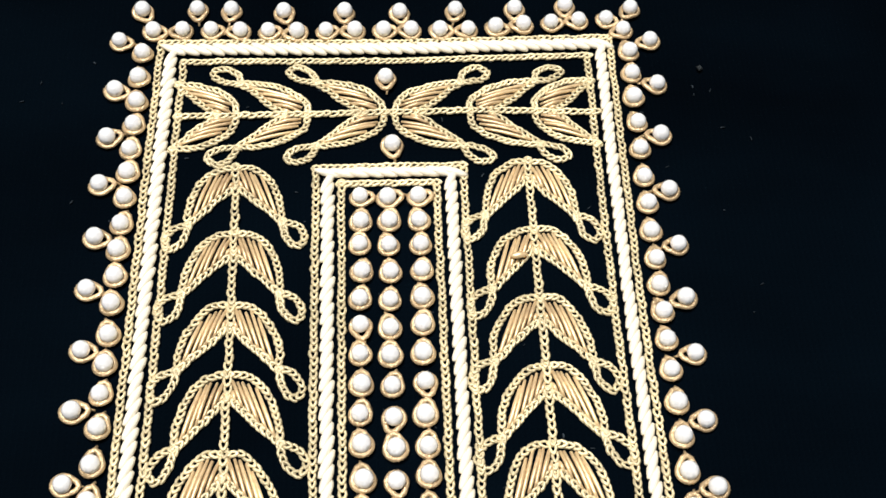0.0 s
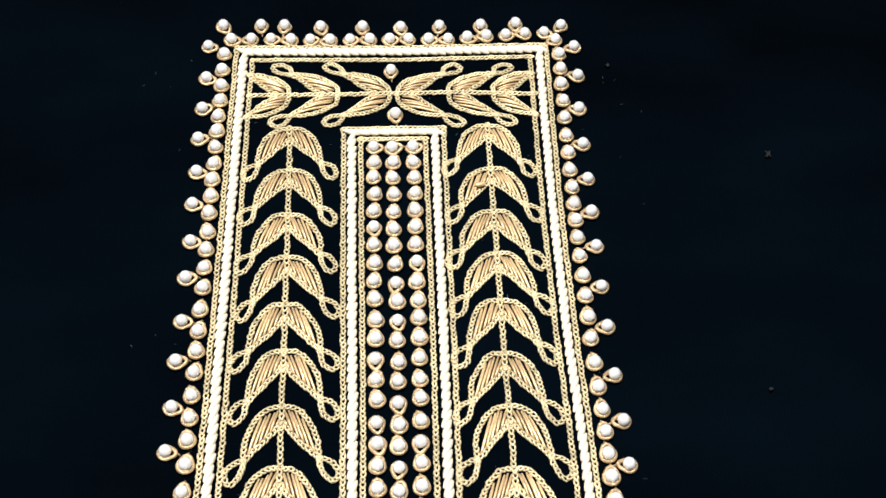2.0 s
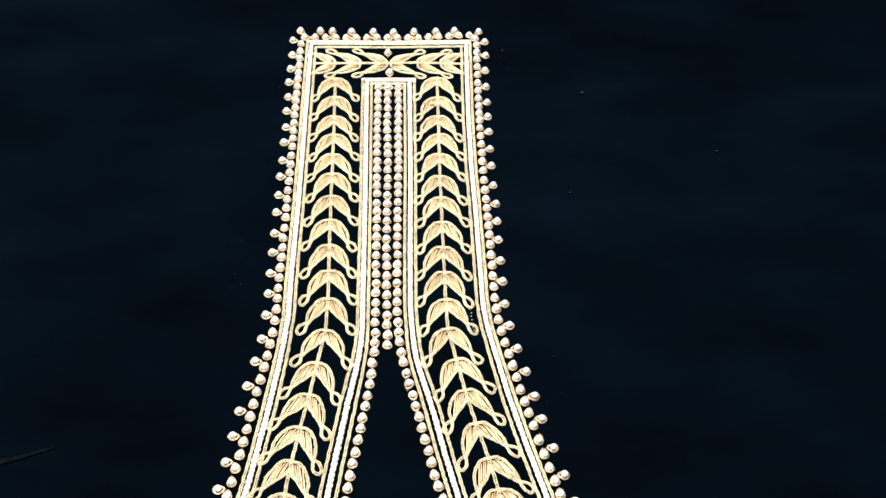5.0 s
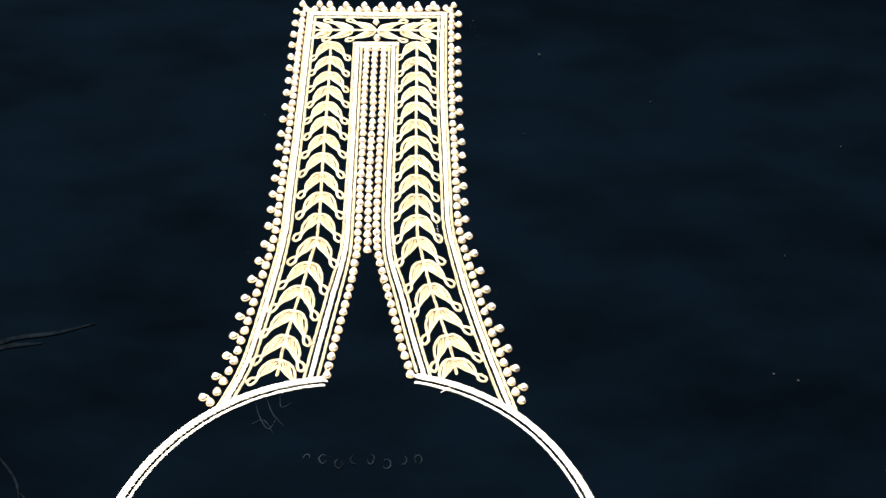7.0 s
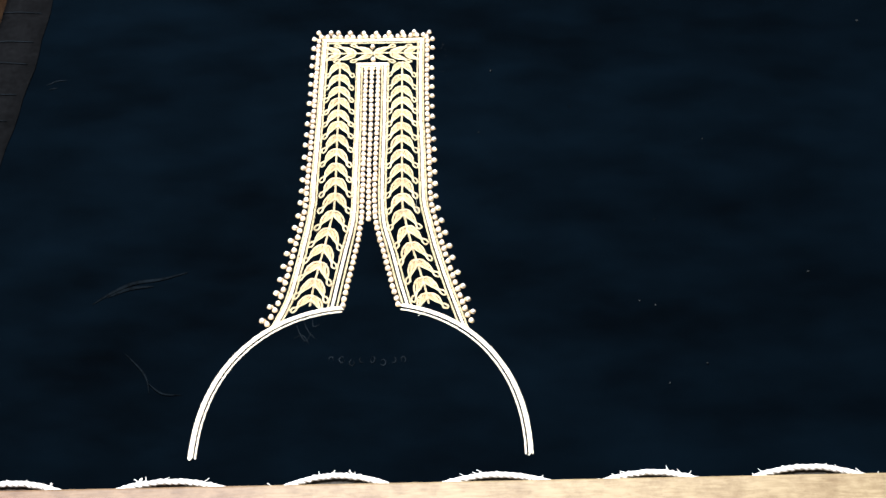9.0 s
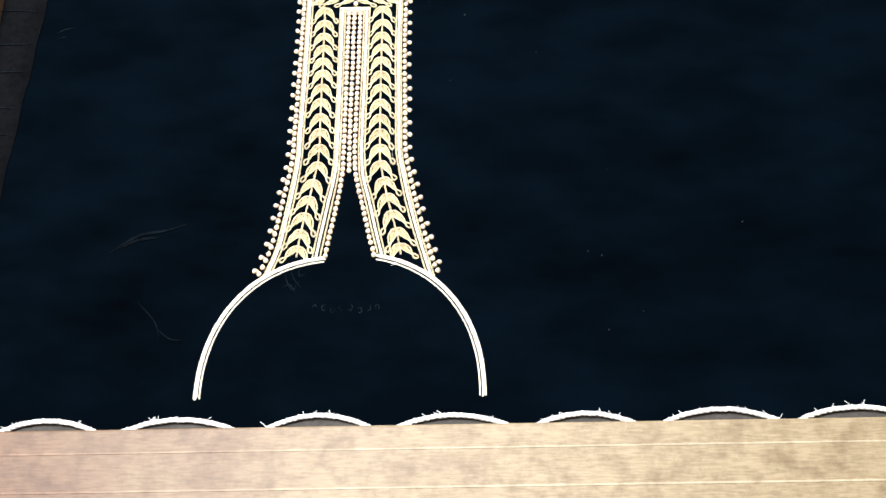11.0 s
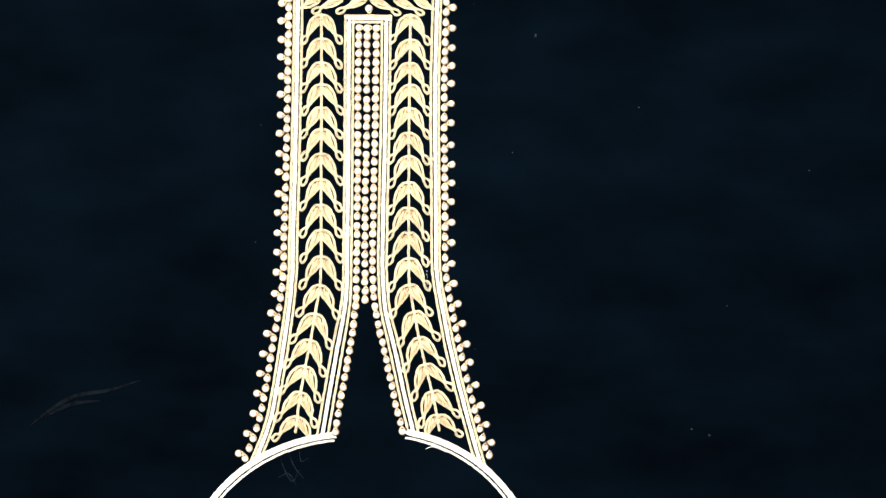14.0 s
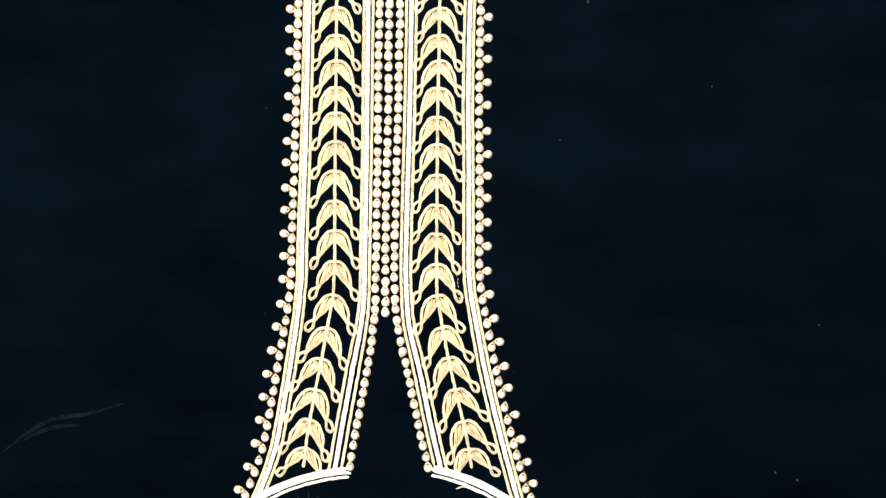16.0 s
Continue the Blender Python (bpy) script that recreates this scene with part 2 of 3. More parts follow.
def pearl_meshes():
    b, r = Build(), 1.24
    rows, cols = 14, 22
    for i in range(1, rows):
        a = math.pi * i / rows
        for k in range(cols):
            w = 2 * math.pi * k / cols
            b.v.append(Vector((r * math.sin(a) * math.cos(w), r * math.sin(a) * math.sin(w), 1.36 + r * math.cos(a))))
    top, low = len(b.v), len(b.v) + 1
    b.v += [Vector((0, 0, 1.36 + r)), Vector((0, 0, 1.36 - r))]
    for i in range(rows - 2):
        for k in range(cols):
            b.f.append((i * cols + k, (i + 1) * cols + k, (i + 1) * cols + (k + 1) % cols, i * cols + (k + 1) % cols))
    for k in range(cols):
        b.f.append((top, k, (k + 1) % cols))
        b.f.append((low, (rows - 2) * cols + (k + 1) % cols, (rows - 2) * cols + k))
    # a coil of fine wire lies round the bead and closes in a point
    c, ring = Build(), []
    for k in range(20):
        w = 2 * math.pi * k / 20
        rad = 1.32 + 0.74 * max(0, math.cos(w)) ** 8
        ring.append((rad * math.cos(w), rad * math.sin(w), 0.62 + 0.12 * math.sin(w * 2 + 1)))
    c.tube(ring, 0.41, 7, closed=True, flat=0.85)
    for k in range(3):
        w = math.pi + (k - 1) * 0.34
        c.grain((1.42 * math.cos(w), 1.42 * math.sin(w), 0.85), (math.cos(w), math.sin(w), -0.5), 0.8, 0.3, 0.3, 4, 5)
    c.tube([(2.0, 0, 0.6), (2.35, 0.12, 0.5), (2.75, 0.05, 0.15)], 0.2, 5)
    return b.mesh("pearl_bead", PEARL), c.mesh("wire_coil", LOOP)


PEARL_MESH, COIL_MESH = pearl_meshes()


def pearl(parent, x, y, turn, size=1.0):
    """One bead with its coil of wire, sewn down at a place."""
    ob = part("pearl_bead", PEARL_MESH, parent)
    s = size * rnd.uniform(0.95, 1.04)
    ob.matrix_basis = pose(x * MM, y * MM, 0, rnd.uniform(-5, 5), rnd.uniform(-5, 5), turn + rnd.uniform(-16, 16)) @ Matrix.Diagonal((s, s, s, 1))
    part("wire_coil", COIL_MESH, ob, "gold wire coil round the bead")


# ---- the plan of the embroidery ----
def through_points(*pairs):
    """A function of y through a few (y, x) knots, from the top down."""
    def at(y):
        for (ya, xa), (yb, xb) in zip(pairs, pairs[1:]):
            if y >= yb:
                break
        return xa + (xb - xa) * (y - ya) / (yb - ya)
    return at


# the outermost pearls of the panel, the pearl columns beside the slit, and the stems of the two vines
tip_left = through_points((26, -41.3), (0, -41.6), (-40, -41.8), (-80, -42.2), (-110, -42.8), (-127, -42.8), (-136.5, -43.8), (-146, -45.3),
                          (-160, -47.9), (-180, -51.0), (-195, -53.5), (-204.5, -56.2), (-214.2, -59.9), (-235, -68.5))
tip_right = through_points((26, 40.7), (0, 40.2), (-25, 39.9), (-55, 40.1), (-75, 40.8), (-101, 41.3), (-121, 41.7), (-130.6, 42.7), (-140.5, 44.9),
                           (-160, 49.4), (-180, 54.4), (-199.3, 59.8), (-208.2, 62.5), (-235, 70.6))
column_left = through_points((0, -5.0), (-40, -4.8), (-70, -4.5), (-137, -4.4), (-142, -4.6), (-150.5, -5.5), (-159, -6.6), (-168, -8.0), (-186, -10.9),
                             (-204, -13.7), (-235, -18.5))
column_right = through_points((0, 3.5), (-60, 3.6), (-90, 3.3), (-122, 3.2), (-131, 3.7), (-140, 4.3), (-145, 5.0), (-150, 6.1), (-159, 8.4),
                              (-168, 10.5), (-185, 14.3), (-204, 19.1), (-235, 27.0))
stem_left = through_points((5, -23.0), (-14, -22.5), (-47, -22.2), (-94, -21.9), (-118, -21.4), (-132, -21.7), (-146, -24.0), (-159, -26.1), (-172, -28.5),
                           (-184.5, -30.6), (-215, -34.6))
stem_right = through_points((5, 19.7), (-60, 19.8), (-94, 20.2), (-119, 20.6), (-131, 20.9), (-144.7, 23.5), (-157, 26.1), (-170, 29.3), (-183, 32.8),
                            (-215, 40.2))

P_ARC = 2.2


def arc_y(x):
    """Height of the neckline at x."""
    if x < 0:
        return -302 + 96.5 * max(0, 1 - abs((x + 1.6) / 89.2) ** P_ARC) ** (1 / P_ARC)
    return -300 + 97.0 * max(0, 1 - abs((x - 2) / 88.3) ** P_ARC) ** (1 / P_ARC)


def arc_left(u):
    """The neckline, from the slit (0) to its open end (1)."""
    w = 0.125 + u * (math.pi / 2 - 0.125)
    return -1.6 - 89.2 * math.sin(w) ** (2 / P_ARC), -302 + 96.5 * max(0, math.cos(w)) ** (2 / P_ARC)


def arc_right(u):
    w = 0.19 + u * (math.pi / 2 - 0.19)
    return 2 + 88.3 * math.sin(w) ** (2 / P_ARC), -300 + 97.0 * max(0, math.cos(w)) ** (2 / P_ARC)


def run(edge, off, top, spread=0.0):
    """A line beside an edge curve, from top down to the neckline; spread: how it widens where the edge slants."""
    pts, y = [], top
    while y > -240:
        x = edge(y) + off * (1 + spread * min(1.0, max(0.0, -132 - y) / 30))
        if y < arc_y(x) + 1.0:
            break
        pts.append((x, y))
        y -= 3.0
    return pts


# ---- setting ----
def cloth_sheet():
    b = Build()
    xs = [-262 + 14 * i for i in range(58)]
    ys = [-334 + 14 * j for j in range(60)]
    for y in ys:
        for x in xs:
            z = 0.5 * noise.noise((x * 0.012, y * 0.012, 0)) * min(1.0, max(0, abs(x) - 70) / 60)
            b.v.append(Vector((x, y, z - 0.05)))
    w = len(xs)
    for j in range(len(ys) - 1):
        for i in range(w - 1):
            b.f.append((j * w + i, j * w + i + 1, (j + 1) * w + i + 1, (j + 1) * w + i))
    ob = new("black_cloth", b.mesh("black_cloth", CLOTH))
    solid = ob.modifiers.new("thickness", "SOLIDIFY")
    solid.thickness, solid.offset = 0.0008, -1
    return tagged(ob, "black cotton cloth stretched tight in a wooden frame", "cloth")


cloth = cloth_sheet()


def slab(name, lo, hi, mat, label, category):
    b = Build()
    b.box([c * 1000 for c in lo], [c * 1000 for c in hi])
    return tagged(new(name, b.mesh(name, mat, False)), label, category, kind="structure")


slab("floor", (-2.6, -2.6, -0.78), (2.6, 2.6, -0.70), FLOORING, "grey cement floor of the workroom", "floor")
slab("ceiling", (-2.6, -2.6, 2.0), (2.6, 2.6, 2.08), PLASTER, "plain white plaster ceiling", "ceiling")
slab("wall_north", (-2.6, 2.52, -0.7), (2.6, 2.6, 2.0), PLASTER, "plain plastered wall", "wall")
slab("wall_south", (-2.6, -2.6, -0.7), (2.6, -2.52, 2.0), PLASTER, "plain plastered wall", "wall")
slab("wall_east", (2.52, -2.52, -0.7), (2.6, 2.52, 2.0), PLASTER, "plain plastered wall", "wall")
slab("wall_west", (-2.6, -2.52, -0.7), (-2.52, 2.52, 2.0), PLASTER, "plain plastered wall", "wall")


def bar(name, lo, hi, mat, parent, bevel=1.2, label=""):
    bm = bmesh.new()
    bmesh.ops.create_cube(bm, size=1)
    for v in bm.verts:
        v.co = Vector([(lo[k] + hi[k]) / 2 + v.co[k] * (hi[k] - lo[k]) for k in range(3)]) * MM
    bmesh.ops.bevel(bm, geom=bm.edges[:], offset=bevel * MM, segments=2, affect="EDGES", profile=0.6)
    me = bpy.data.meshes.new(name)
    bm.to_mesh(me)
    bm.free()
    me.materials.append(mat)
    return part(name, me, parent, label)


RAIL_Z = 17.0
rail = thing("wooden_rail", "pale planed wooden rail with two light lines beside black cloth", "wooden rail")
RAIL_TURN = 0.0148
rail.matrix_basis = pose(0, 0, 0, 0, 0, math.degrees(RAIL_TURN))
bar("board", (-420, -392, -30), (560, -325.0, RAIL_Z), WOOD, rail)
bar("edge_strip", (-420, -340.8, RAIL_Z - 0.5), (560, -339.5, RAIL_Z + 0.35), BEAD, rail, 0.3, "light thin strip")
bar("edge_strip", (-420, -364.6, RAIL_Z - 0.5), (560, -363.2, RAIL_Z + 0.35), BEAD, rail, 0.3, "light thin strip")

side_rail = thing("wooden_rail", "pale wooden side rail laced with white cord", "wooden rail")
bar("board", (-305, -318, -30), (-262, 520, 15), WOOD, side_rail)


def rope_arc(x0, x1, bulge, lift):
    """One visible bight of the lacing rope, with its strands and loose ends."""
    ob = thing("lacing_rope", "white twisted cotton rope bight lacing the black cloth to the rail", "rope", "rope bights along the rail")
    n = 30
    mid = []
    for i in range(n + 1):
        s = i / n
        y = -325.5 + RAIL_TURN * (x0 + (x1 - x0) * s) + bulge * (math.sin(math.pi * s) ** 0.75) + rnd.uniform(-0.25, 0.25)
        mid.append(Vector((x0 + (x1 - x0) * s, y, 2.4 + lift * math.sin(math.pi * s))))
    for k in range(3):
        b, pts = Build(), []
        for i, p in enumerate(mid):
            a = 2 * math.pi * (i / 4.2 + k / 3)
            pts.append(p + Vector((0.2 * math.sin(a), 0.85 * math.cos(a), 0.85 * math.sin(a))))
        b.tube(pts, 1.02, 7)
        part("strand", b.mesh("strand", ROPE), ob)
    b = Build()
    for i in range(9):
        p = mid[rnd.randrange(2, n - 1)]
        q = p + Vector((rnd.uniform(-5, 5), rnd.uniform(1.5, 4.2), rnd.uniform(0, 1.5)))
        b.tube([p, (p + q) / 2 + Vector((0.4, 0, 0.5)), q], 0.22, 4)
    tagged(part("loose_fibre", b.mesh("loose_fibre", ROPE), ob), kind="stuff")
    return ob, mid


for x0, x1 in ((-305, -230), (-221, -145), (-143, -57), (-52, 27), (29, 114), (116, 192), (195, 281), (278, 366), (366, 445), (448, 520)):
    ob, mid = rope_arc(x0 + 3, x1 - 3, rnd.uniform(9.6, 11.2), 1.2)
    b = Build()
    for p in mid:
        b.v += [Vector((p.x, -328 + RAIL_TURN * p.x, 0.9)), Vector((p.x, p.y - 0.6, 0.9))]
        b.v += [Vector((p.x, -328 + RAIL_TURN * p.x, 0.3)), Vector((p.x, p.y - 0.6, 0.3))]
    for k in range(len(mid) - 1):
        a, c = 4 * k, 4 * k + 4
        b.f += [(a, c, c + 1, a + 1), (a + 2, a + 3, c + 3, c + 2), (a + 1, c + 1, c + 3, a + 3)]
    tagged(new("canvas_hem", b.mesh("canvas_hem", CANVAS, False)), "grey canvas hem showing below the rope", "canvas", "hem patches")


# ---- borders ----
def border(name, label, lines):
    ob = thing(name, label, "embroidery")
    for kind, pts in lines:
        b = Build()
        if kind == "chain":
            chain(b, pts)
            part("chain_stitch", b.mesh("chain_stitch", CHAIN), ob, "gold chain stitch row")
        else:
            level = abs(pts[0][1] - pts[-1][1]) < 1
            cord(ob, pts, lean=-13 if level else -23)
    return ob


border("outer_border", "gold chain stitch and cream cord border round the neckline panel", [
    ("chain", run(tip_left, 6.0, 20.2, 0.22)), ("cord", run(tip_left, 7.7, 17.0, 0.2)), ("chain", run(tip_left, 9.7, 16.4, 0.18)),
    ("chain", run(tip_right, -6.1, 21.4, 0.06)), ("cord", run(tip_right, -7.9, 18.2, 0.08)), ("chain", run(tip_right, -9.9, 17.7, 0.1)),
    ("chain", [(-35.2, 20.3), (0, 20.4), (34.6, 21.5)]), ("cord", [(33.0, 19.9), (0, 18.8), (-33.4, 18.6)]),
    ("chain", [(-31.6, 16.5), (0, 16.7), (30.8, 17.8)])])
border("slit_border", "gold chain stitch and cream cord border round the pearl columns", [
    ("chain", run(column_left, -6.3, -3.4, 0.36)), ("cord", run(column_left, -4.6, -6.2, 0.32)), ("chain", run(column_left, -2.6, -6.0, 0.3)),
    ("chain", run(column_right, 6.7, -3.0, 0.14)), ("cord", run(column_right, 4.7, -5.8, 0.1)), ("chain", run(column_right, 2.7, -6.0, 0.02)),
    ("chain", [(-11.2, -3.3), (10.2, -2.9)]), ("cord", [(8.6, -4.3), (-9.6, -4.5)]), ("chain", [(-7.7, -6.1), (6.2, -6.0)])])
for side, arc in (("left", arc_left), ("right", arc_right)):
    ob = thing("neckline_trim", "cream cord and gold chain stitch band curving along the neckline", "embroidery", "neckline bands")
    line = [arc(i / 40) for i in range(41)]
    shift = lambda o: [(x + o * (x / 92), y + o * (y + 300) / 97) for x, y in line]  # noqa: E731
    for kind, o in (("chain", 2.0), ("cord", 0.6), ("chain", -1.6)):
        if kind == "cord":
            cord(ob, shift(o))
            continue
        b = Build()
        chain(b, shift(o))
        part("chain_stitch", b.mesh("chain_stitch", CORD), ob, "pale cream chain stitch row")


# ---- leaves ----
def spline(pts, per=5):
    """A smooth line through a few points."""
    p = [Vector(q) for q in pts]
    p = [p[0] * 2 - p[1]] + p + [p[-1] * 2 - p[-2]]
    out = []
    for i in range(1, len(p) - 2):
        for k in range(per):
            t = k / per
            out.append(0.5 * (2 * p[i] + (p[i + 1] - p[i - 1]) * t + (2 * p[i - 1] - 5 * p[i] + 4 * p[i + 1] - p[i + 2]) * t * t
                              + (3 * p[i] - p[i - 1] - 3 * p[i + 1] + p[i + 2]) * t ** 3))
    return out + [p[-2]]


def leaf(parent, m, side, wide=0.94, long=1.0, loop=True, wires=6):
    """Half of a leaf pair: chain-stitch outline ending in a small loop, filled with wire. It hangs from the origin towards -y."""
    j = lambda: rnd.uniform(-0.22, 0.22)  # noqa: E731
    q = lambda x, y: m @ Vector((side * wide * x, long * y, 0))  # noqa: E731
    upper = [(0.2, 0), (2.7 + j(), -0.4 + j()), (5.1 + j(), -2.6 + j()), (6.7 + j(), -6.0), (7.1, -9.6)]
    tail = [(7.1, -9.6), (9.3 + j(), -10.5), (10.5 + j(), -12.4 + j()), (9.4, -13.9), (7.7, -12.6 + j()), (7.0, -10.0)] if loop else []
    lower = [(7.0, -9.9), (5.2 + j(), -8.1), (3.2, -6.3 + j()), (1.5, -4.6), (0.4, -3.4)]
    b = Build()
    top, low = spline([(*p, 0) for p in upper]), spline([(*p, 0) for p in lower])
    for pts in (top, spline([(*p, 0) for p in tail]) if tail else [], low):
        if pts:
            chain(b, [q(p.x, p.y) for p in pts], 1.05, 0.95)
    ob = part("leaf", b.mesh("leaf", CHAIN), parent, "gold chain stitch leaf outline")
    b = Build()
    d = Vector((-0.36, 1.0, 0)).normalized()
    across = lambda p: p.x * d.y - p.y * d.x  # noqa: E731
    first, final = across(low[-1]), across(low[0])
    for k in range(wires):
        # evenly spaced straight wires lean from the lower edge up towards the stem
        want = first + (final - first) * (0.12 + 0.80 * k / (wires - 1)) + rnd.uniform(-0.05, 0.05)
        c = min(low, key=lambda p: abs(across(p) - want)).copy()
        c = c + Vector((d.y, -d.x, 0)) * (want - across(c)) + d * 0.62
        a = c.copy()
        while a.x > 0.55 and (a - c).length < 8:
            roof = min(top, key=lambda p: abs(p.x - a.x))
            if a.y > roof.y - 0.8:
                break
            a = a + d * 0.15
        if (a - c).length < 0.8:
            continue
        a = a + Vector((rnd.uniform(-0.16, 0.16), rnd.uniform(-0.35, 0.1), 0))
        pts = [q(a.x, a.y), q((a.x + c.x) / 2, (a.y + c.y) / 2), q(c.x, c.y)]
        pts = [p + Vector((0, 0, h)) for p, h in zip(pts, (0.35, 0.62 + 0.22 * (k % 2), 0.4))]
        b.tube(spline(pts, 3), 0.3 * rnd.uniform(0.9, 1.1), 7, taper=lambda u: 0.72 + 0.28 * math.sin(math.pi * u))
    part("wire_fill", b.mesh("wire_fill", WIRE), ob, "copper gold wire filling")
    return ob


def vine(name, label, nodes, turn, **shape):
    ob = thing(name, label, "embroidery", "leaf vines")
    for k, (x, y) in enumerate(nodes):
        nx, ny = nodes[min(k + 1, len(nodes) - 1)]
        px, py = nodes[max(k - 1, 0)]
        lean = turn if turn is not None else math.degrees(math.atan2(nx - px, -(ny - py)))
        m = Matrix.Translation((x, y, 0)) @ pose(0, 0, 0, 0, 0, lean + rnd.uniform(-2, 2))
        last = k == len(nodes) - 1
        for side in (-1, 1):
            leaf(ob, m, side, 0.94 + 0.0045 * k, (0.82 if last else 1.0) * (0.98 + 0.017 * min(k, 9)), not (last and side * x < 0), **shape)
    return ob


def stem(ob, pts):
    b = Build()
    chain(b, pts, 1.15, 1.1, 0.5)
    part("stem", b.mesh("stem", CHAIN), ob, "gold chain stitch stem")


LEFT_ROWS = (-3.2, -14.4, -25.7, -36.2, -47.2, -57.5, -69.2, -81.3, -93.7, -105.7, -118.6, -132.4, -146.2, -159.1, -171.9, -184.5, -196.3)
RIGHT_ROWS = (-2.3, -14.0, -25.1, -35.6, -46.6, -58.5, -69.6, -82.2, -94.6, -106.4, -118.8, -131.6, -144.7, -157.3, -170.3, -183.4, -194.8)
left_nodes = [(stem_left(y), y) for y in LEFT_ROWS]
right_nodes = [(stem_right(y), y) for y in RIGHT_ROWS]
for nodes in (left_nodes, right_nodes):
    ob = vine("leaf_vine", "gold chain stitch vine of paired leaves filled with copper wire", nodes, None)
    x, y = nodes[-1]
    x += (nodes[-1][0] - nodes[-2][0]) * 0.4
    stem(ob, nodes + [(x, max(arc_y(x) + 2.5, y - 7))])
b = Build()
b.grain((17.2, -19.0, 1.3), (1, 0.12, 0), 2.4, 1.1, 1.0, 6, 7)
part("loose_wire", b.mesh("loose_wire", WIRE), ob, "stray copper wire end")

ob = thing("leaf_vine", "gold chain stitch cross vine of paired leaves filled with copper wire", "embroidery", "leaf vines")
for x, turn, loop in ((-23.3, -90, False), (-12.7, -90, True), (-1.2, -90, True), (0.3, 90, True), (11.7, 90, True), (21.6, 90, False)):
    m = Matrix.Translation((x, 6.5 + 0.016 * x, 0)) @ pose(0, 0, 0, 0, 0, turn)
    for side in (-1, 1):
        leaf(ob, m, side, wide=0.84, long=1.04 if loop else 0.92, loop=loop, wires=5)
stem(ob, [(-31.8, 6.0), (-13, 6.3), (0, 6.7), (12, 7.0), (30.8, 6.6)])

# ---- pearls ----
ob = thing("pearl_flower", "single white pearl bead in a gold wire coil", "bead", "single pearls")
pearl(ob, -0.9, 12.8, -90)
ob = thing("pearl_flower", "single white pearl bead in a gold wire coil", "bead", "single pearls")
pearl(ob, -0.2, 0.4, -90)

LEFT_TIPS = (20.0, 10.5, 1.9, -6.5, -15.3, -23.5, -32.6, -41.2, -51.0, -59.8, -69.4, -78.2, -88.6, -97.7, -107.4, -116.7, -126.3, -136.5, -146.0,
             -155.9, -165.7, -175.3, -184.9, -194.7, -204.5, -214.2)
RIGHT_TIPS = (20.2, 11.5, 1.8, -8.0, -17.3, -25.9, -34.4, -43.9, -53.2, -63.8, -73.2, -82.1, -91.1, -101.1, -110.9, -121.0, -130.6, -140.5, -150.1,
              -160.0, -168.9, -179.9, -190.0, -199.3, -208.2)
edging = thing("pearl_edging", "white pearl beads in gold coils set in threes along the border", "bead edging")
for tips, edge, side in ((LEFT_TIPS, tip_left, 1), (RIGHT_TIPS, tip_right, -1)):
    for k, y in enumerate(tips):
        pearl(edging, edge(y) + rnd.uniform(-0.2, 0.2), y, 0 if side > 0 else 180)
        above = (tips[k - 1] - y) / 4 if k else 0
        below = (y - tips[k + 1]) / 4 if k + 1 < len(tips) else 2.4
        for yy in ([y + above] if k else []) + [y - below]:
            pearl(edging, edge(yy) + side * (3.45 + 0.5 * min(1, max(0, -132 - y) / 30)), yy, 90)
pearl(edging, 61.4, -214.6, 90)
pearl(edging, -38.7, 26.3, -45)
pearl(edging, 38.4, 26.8, -135)
pearl(edging, 36.7, 22.4, 180)
for x in (-30.1, -24.9, -16.6, -7.3, 1.4, 10.3, 19.8, 27.9):
    pearl(edging, x, 26.0 + 0.0011 * (x + 8) ** 2, -90)
for k in range(17):
    x = -36.7 + 4.43 * k
    pearl(edging, x, 22.2 + 0.0016 * max(0, x + 6) ** 2 + 0.15 * math.sin(k), 180 if k % 2 else 0)

column_group = "pearl columns"
column_mid = through_points((0, -1.0), (-30, -0.8), (-60, -0.4), (-95, -0.7), (-120, -0.5), (-150, 0.0))
for edge, low, pitch in ((column_left, -204.5, 4.35), (column_mid, -141, 4.39), (column_right, -204.5, 4.34)):
    ob = thing("pearl_column", "column of white pearl beads in gold wire coils beside the slit", "bead column", column_group)
    y, k = -8.8, 0
    while y > low:
        pearl(ob, edge(y) + rnd.uniform(-0.15, 0.15), y + rnd.uniform(-0.2, 0.2), rnd.choice((90, 90, 90, 90, -90)) if k else 0)
        y -= pitch - 0.35 * math.exp(-k / 3)
        k += 1

# ---- marks on the cloth ----
def chalk_lines(label, lines, radius=0.3, mat=CHALK):
    b = Build()
    for pts in lines:
        b.tube(spline([(*p, 0.35) for p in pts], 4), radius, 6, flat=0.25, taper=lambda u: 0.25 + 0.75 * math.sin(math.pi * u))
    return tagged(new("chalk_mark", b.mesh("chalk_mark", mat)), label, "chalk mark", "chalk marks")


rings = []
for k in range(8):
    cx, cy = -18.8 + 5.85 * k, -240.6 - (1.8 if k in (2, 5) else 0)
    n = 8 if k % 3 else 5
    rings.append([(cx + 1.5 * math.cos(w) * rnd.uniform(0.6, 1.1), cy + 2.0 * math.sin(w)) for w in [0.7 * k + 2 * math.pi * i / 8 for i in range(n)]])
chalk_lines("faint row of pale chalk marks below the slit", rings, 0.3)
chalk_lines("faint chalk scribble beside the neckline", [
    [(-40, -216), (-38, -222), (-34, -228), (-31, -222)], [(-36, -214), (-33, -221), (-28, -227)], [(-31, -212), (-30, -218), (-26, -216)],
    [(-41, -226), (-36, -224), (-32, -230)]], 0.22)
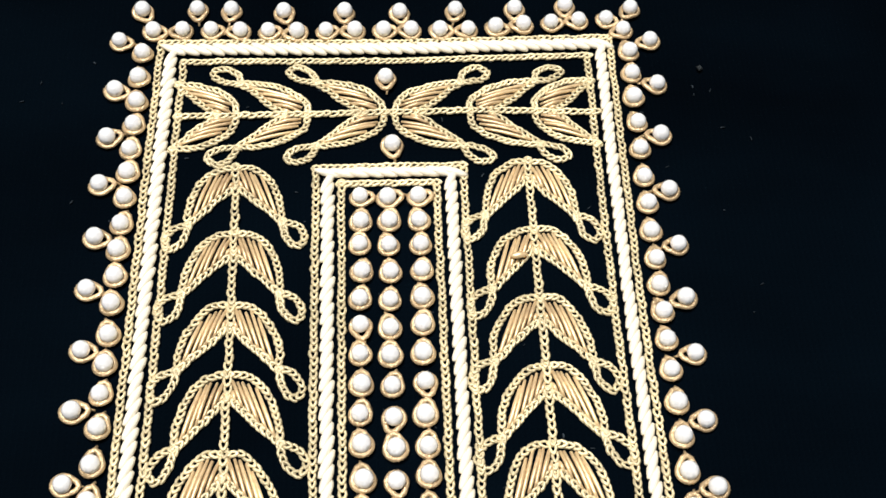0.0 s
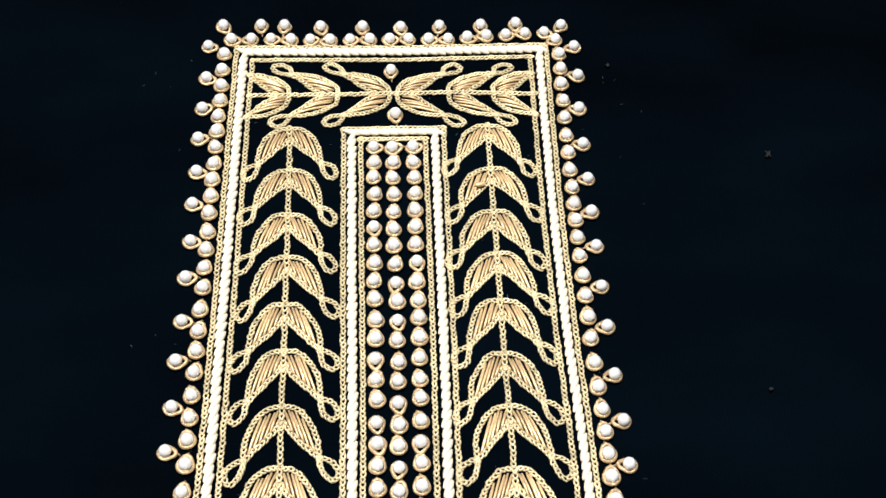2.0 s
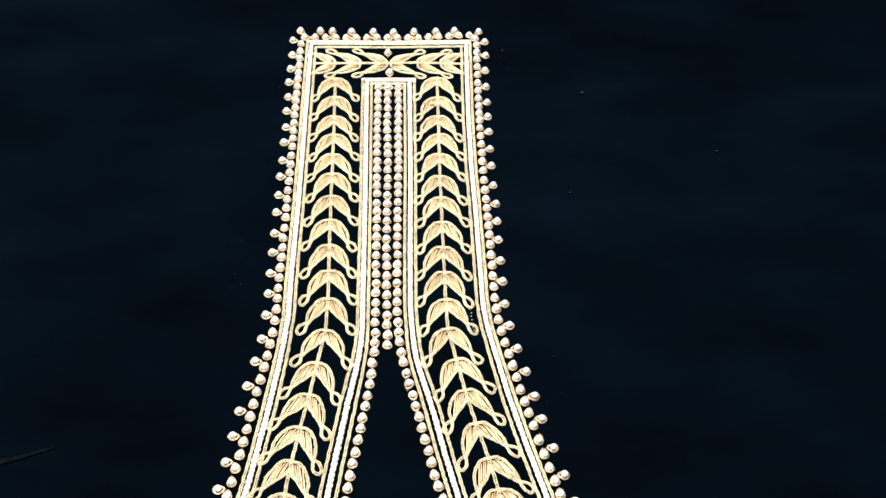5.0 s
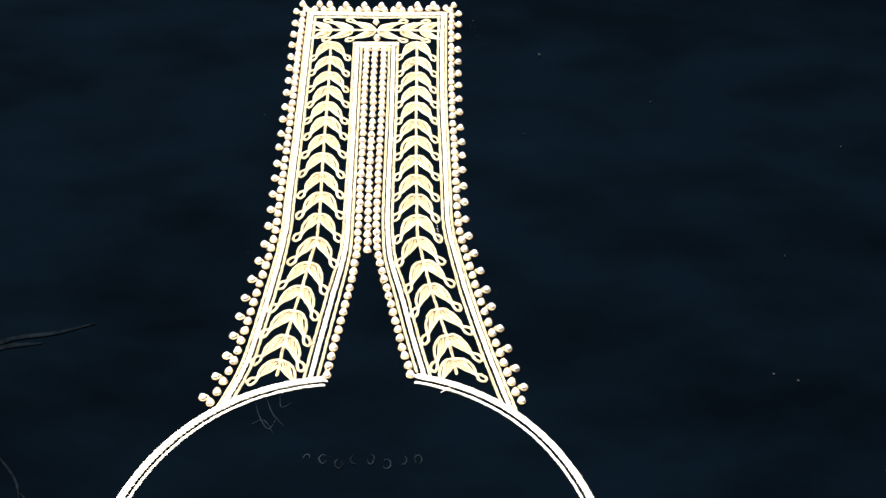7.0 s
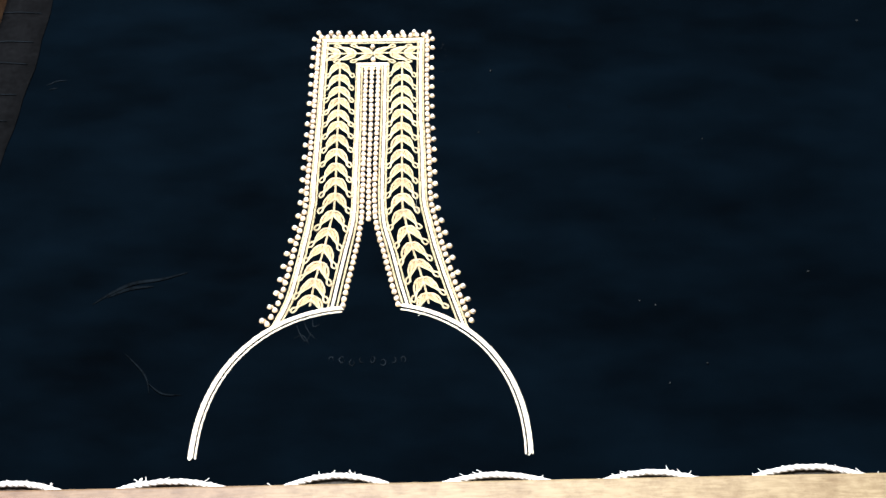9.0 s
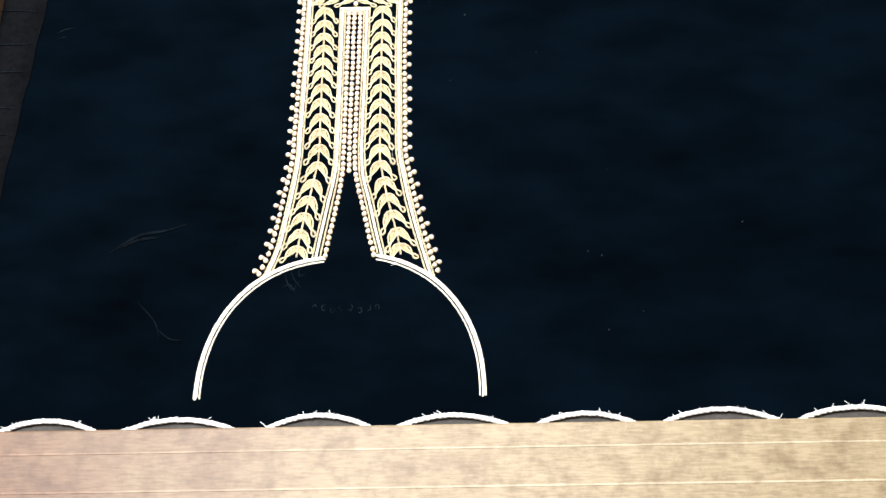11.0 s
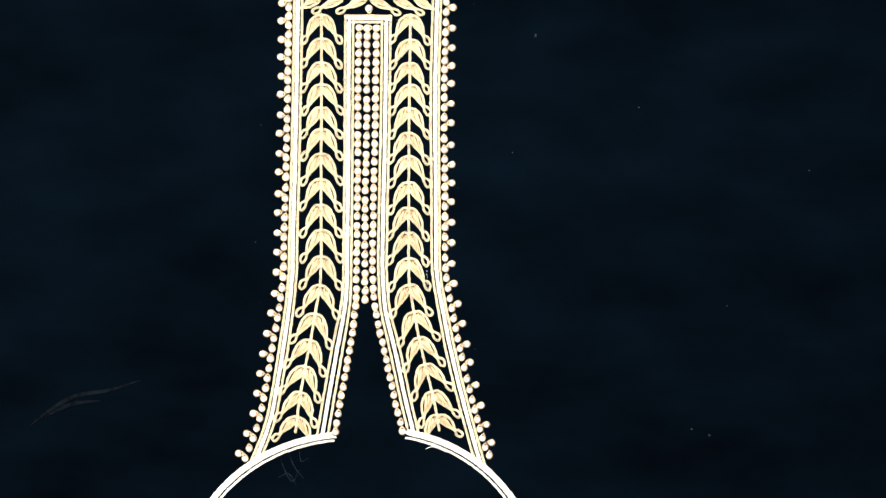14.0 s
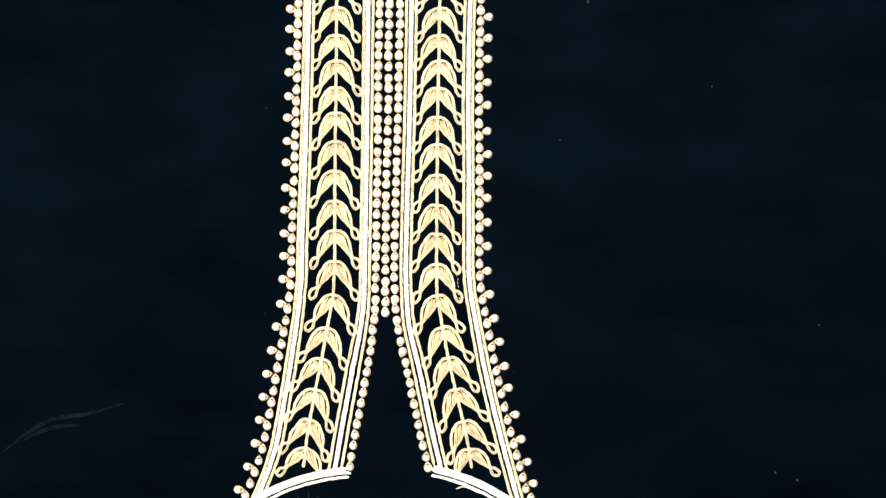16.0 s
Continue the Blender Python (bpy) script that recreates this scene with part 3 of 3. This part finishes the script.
chalk_lines("faint chalk smear on the black cloth", [[(-160, -202), (-150, -194), (-138, -187), (-122, -184), (-107, -179)],
                                                     [(-152, -197), (-140, -191), (-126, -189)]], 1.3, SMEAR)
chalk_lines("faint crooked chalk line on the black cloth", [[(-136, -236), (-128, -244), (-122, -252), (-119, -262)], [(-121, -255), (-112, -262), (-101, -263)]], 0.6, SMEAR)
chalk_lines("short pale chalk tick on the black cloth", [[(-219, -24), (-213, -20), (-206, -19)], [(-217, -28), (-211, -26)]], 0.35)

for x, y, r in ((80, -10.5, 0.7), (48, 15, 0.35), (70, -67, 0.3), (265, -180, 0.6), (195, -244, 0.4), (342, 39, 0.8), (170, -204, 0.45), (172, -257, 0.45),
                (216, -73, 0.35), (161, -201, 0.4), (177, -140, 0.3), (131, -44, 0.3)):
    b = Build()
    for k in range(3):
        w = rnd.uniform(0, math.pi)
        d = Vector((math.cos(w), math.sin(w), 0)) * r * 1.3
        b.tube([Vector((x, y, 0.5)) - d, Vector((x + rnd.uniform(-0.3, 0.3), y, 0.8)), Vector((x, y, 0.5)) + d], 0.16 + 0.12 * r, 4)
    tagged(new("lint_speck", b.mesh("lint_speck", LINT)), "tiny pale lint speck on the black cloth", "lint", "lint specks")

# ---- chalk dust caught between the stitched rows ----
b = Build()
dust = random.Random(21)
for k in range(150):
    y = 17 - 190 * dust.random() ** 1.6
    x = dust.uniform(tip_left(y) - 14, tip_right(y) + 14)
    w, r = dust.uniform(0, math.pi), dust.uniform(0.05, 0.13)
    d = Vector((math.cos(w), math.sin(w), 0)) * dust.uniform(0.1, 0.4)
    p = Vector((x, y, 0.12))
    b.tube([p - d, p + Vector((0.05, 0.02, 0.04)), p + d], r, 4)
tagged(new("chalk_dust", b.mesh("chalk_dust", DUST)), "fine pale chalk dust on the black cloth", "dust", kind="stuff")

# ---- stray thread at the neckline and a short run of basting dots beside the vine ----
b = Build()
b.tube(spline([(30.5, -211.2, 0.9), (32.4, -210.4, 1.6), (33.6, -209.8, 1.9), (34.4, -208.1, 1.2)], 5), 0.2, 5)
b.tube(spline([(33.4, -210.0, 1.7), (37.0, -211.2, 1.4), (40.0, -212.8, 0.9)], 5), 0.17, 5)
tagged(new("loose_thread", b.mesh("loose_thread", CORD)), "pale loose thread end curling on the neckline band", "thread")
dots = thing("basting_stitch", "short run of tiny white basting dots on black cloth", "stitches")
for k in range(7):
    b = Build()
    b.grain((29.2 + 0.16 * k + rnd.uniform(-0.15, 0.15), -123.2 - 1.55 * k, 0.3), (0.3, 1, 0), 0.6, 0.32, 0.3, 4, 5)
    part("stitch", b.mesh("stitch", ROPE), dots)

# ---- dark side strip: the pale rail's shade put into its colour, with stitches ----
b = Build()
for j in range(61):
    y = -330 + 14 * j
    x = -229.5 - 0.06 * max(0, -y) + 0.6 * math.sin(j * 1.7)
    b.v += [Vector((-272, y, 0.5)), Vector((x, y, 0.9))]
for j in range(60):
    b.f.append((2 * j, 2 * j + 1, 2 * j + 3, 2 * j + 2))
hem = new("side_strip", b.mesh("side_strip", SHADED_STRIP))
hem.modifiers.new("thickness", "SOLIDIFY").thickness = 0.0006
tagged(hem, "dark side strip by the black cloth, the pale rail's shade in its colour", "cloth hem")
for j in range(14):
    y = 46 - 26.0 * j + rnd.uniform(-4, 4)
    b = Build()
    b.tube([(-262, y, 1.4), (-252, y + 0.6, 1.9), (-235 - 0.06 * max(0, -y), y + rnd.uniform(-1, 1), 1.4)], 0.32, 5)
    part("stitch", b.mesh("stitch", CHALK), hem, "short pale stitch")
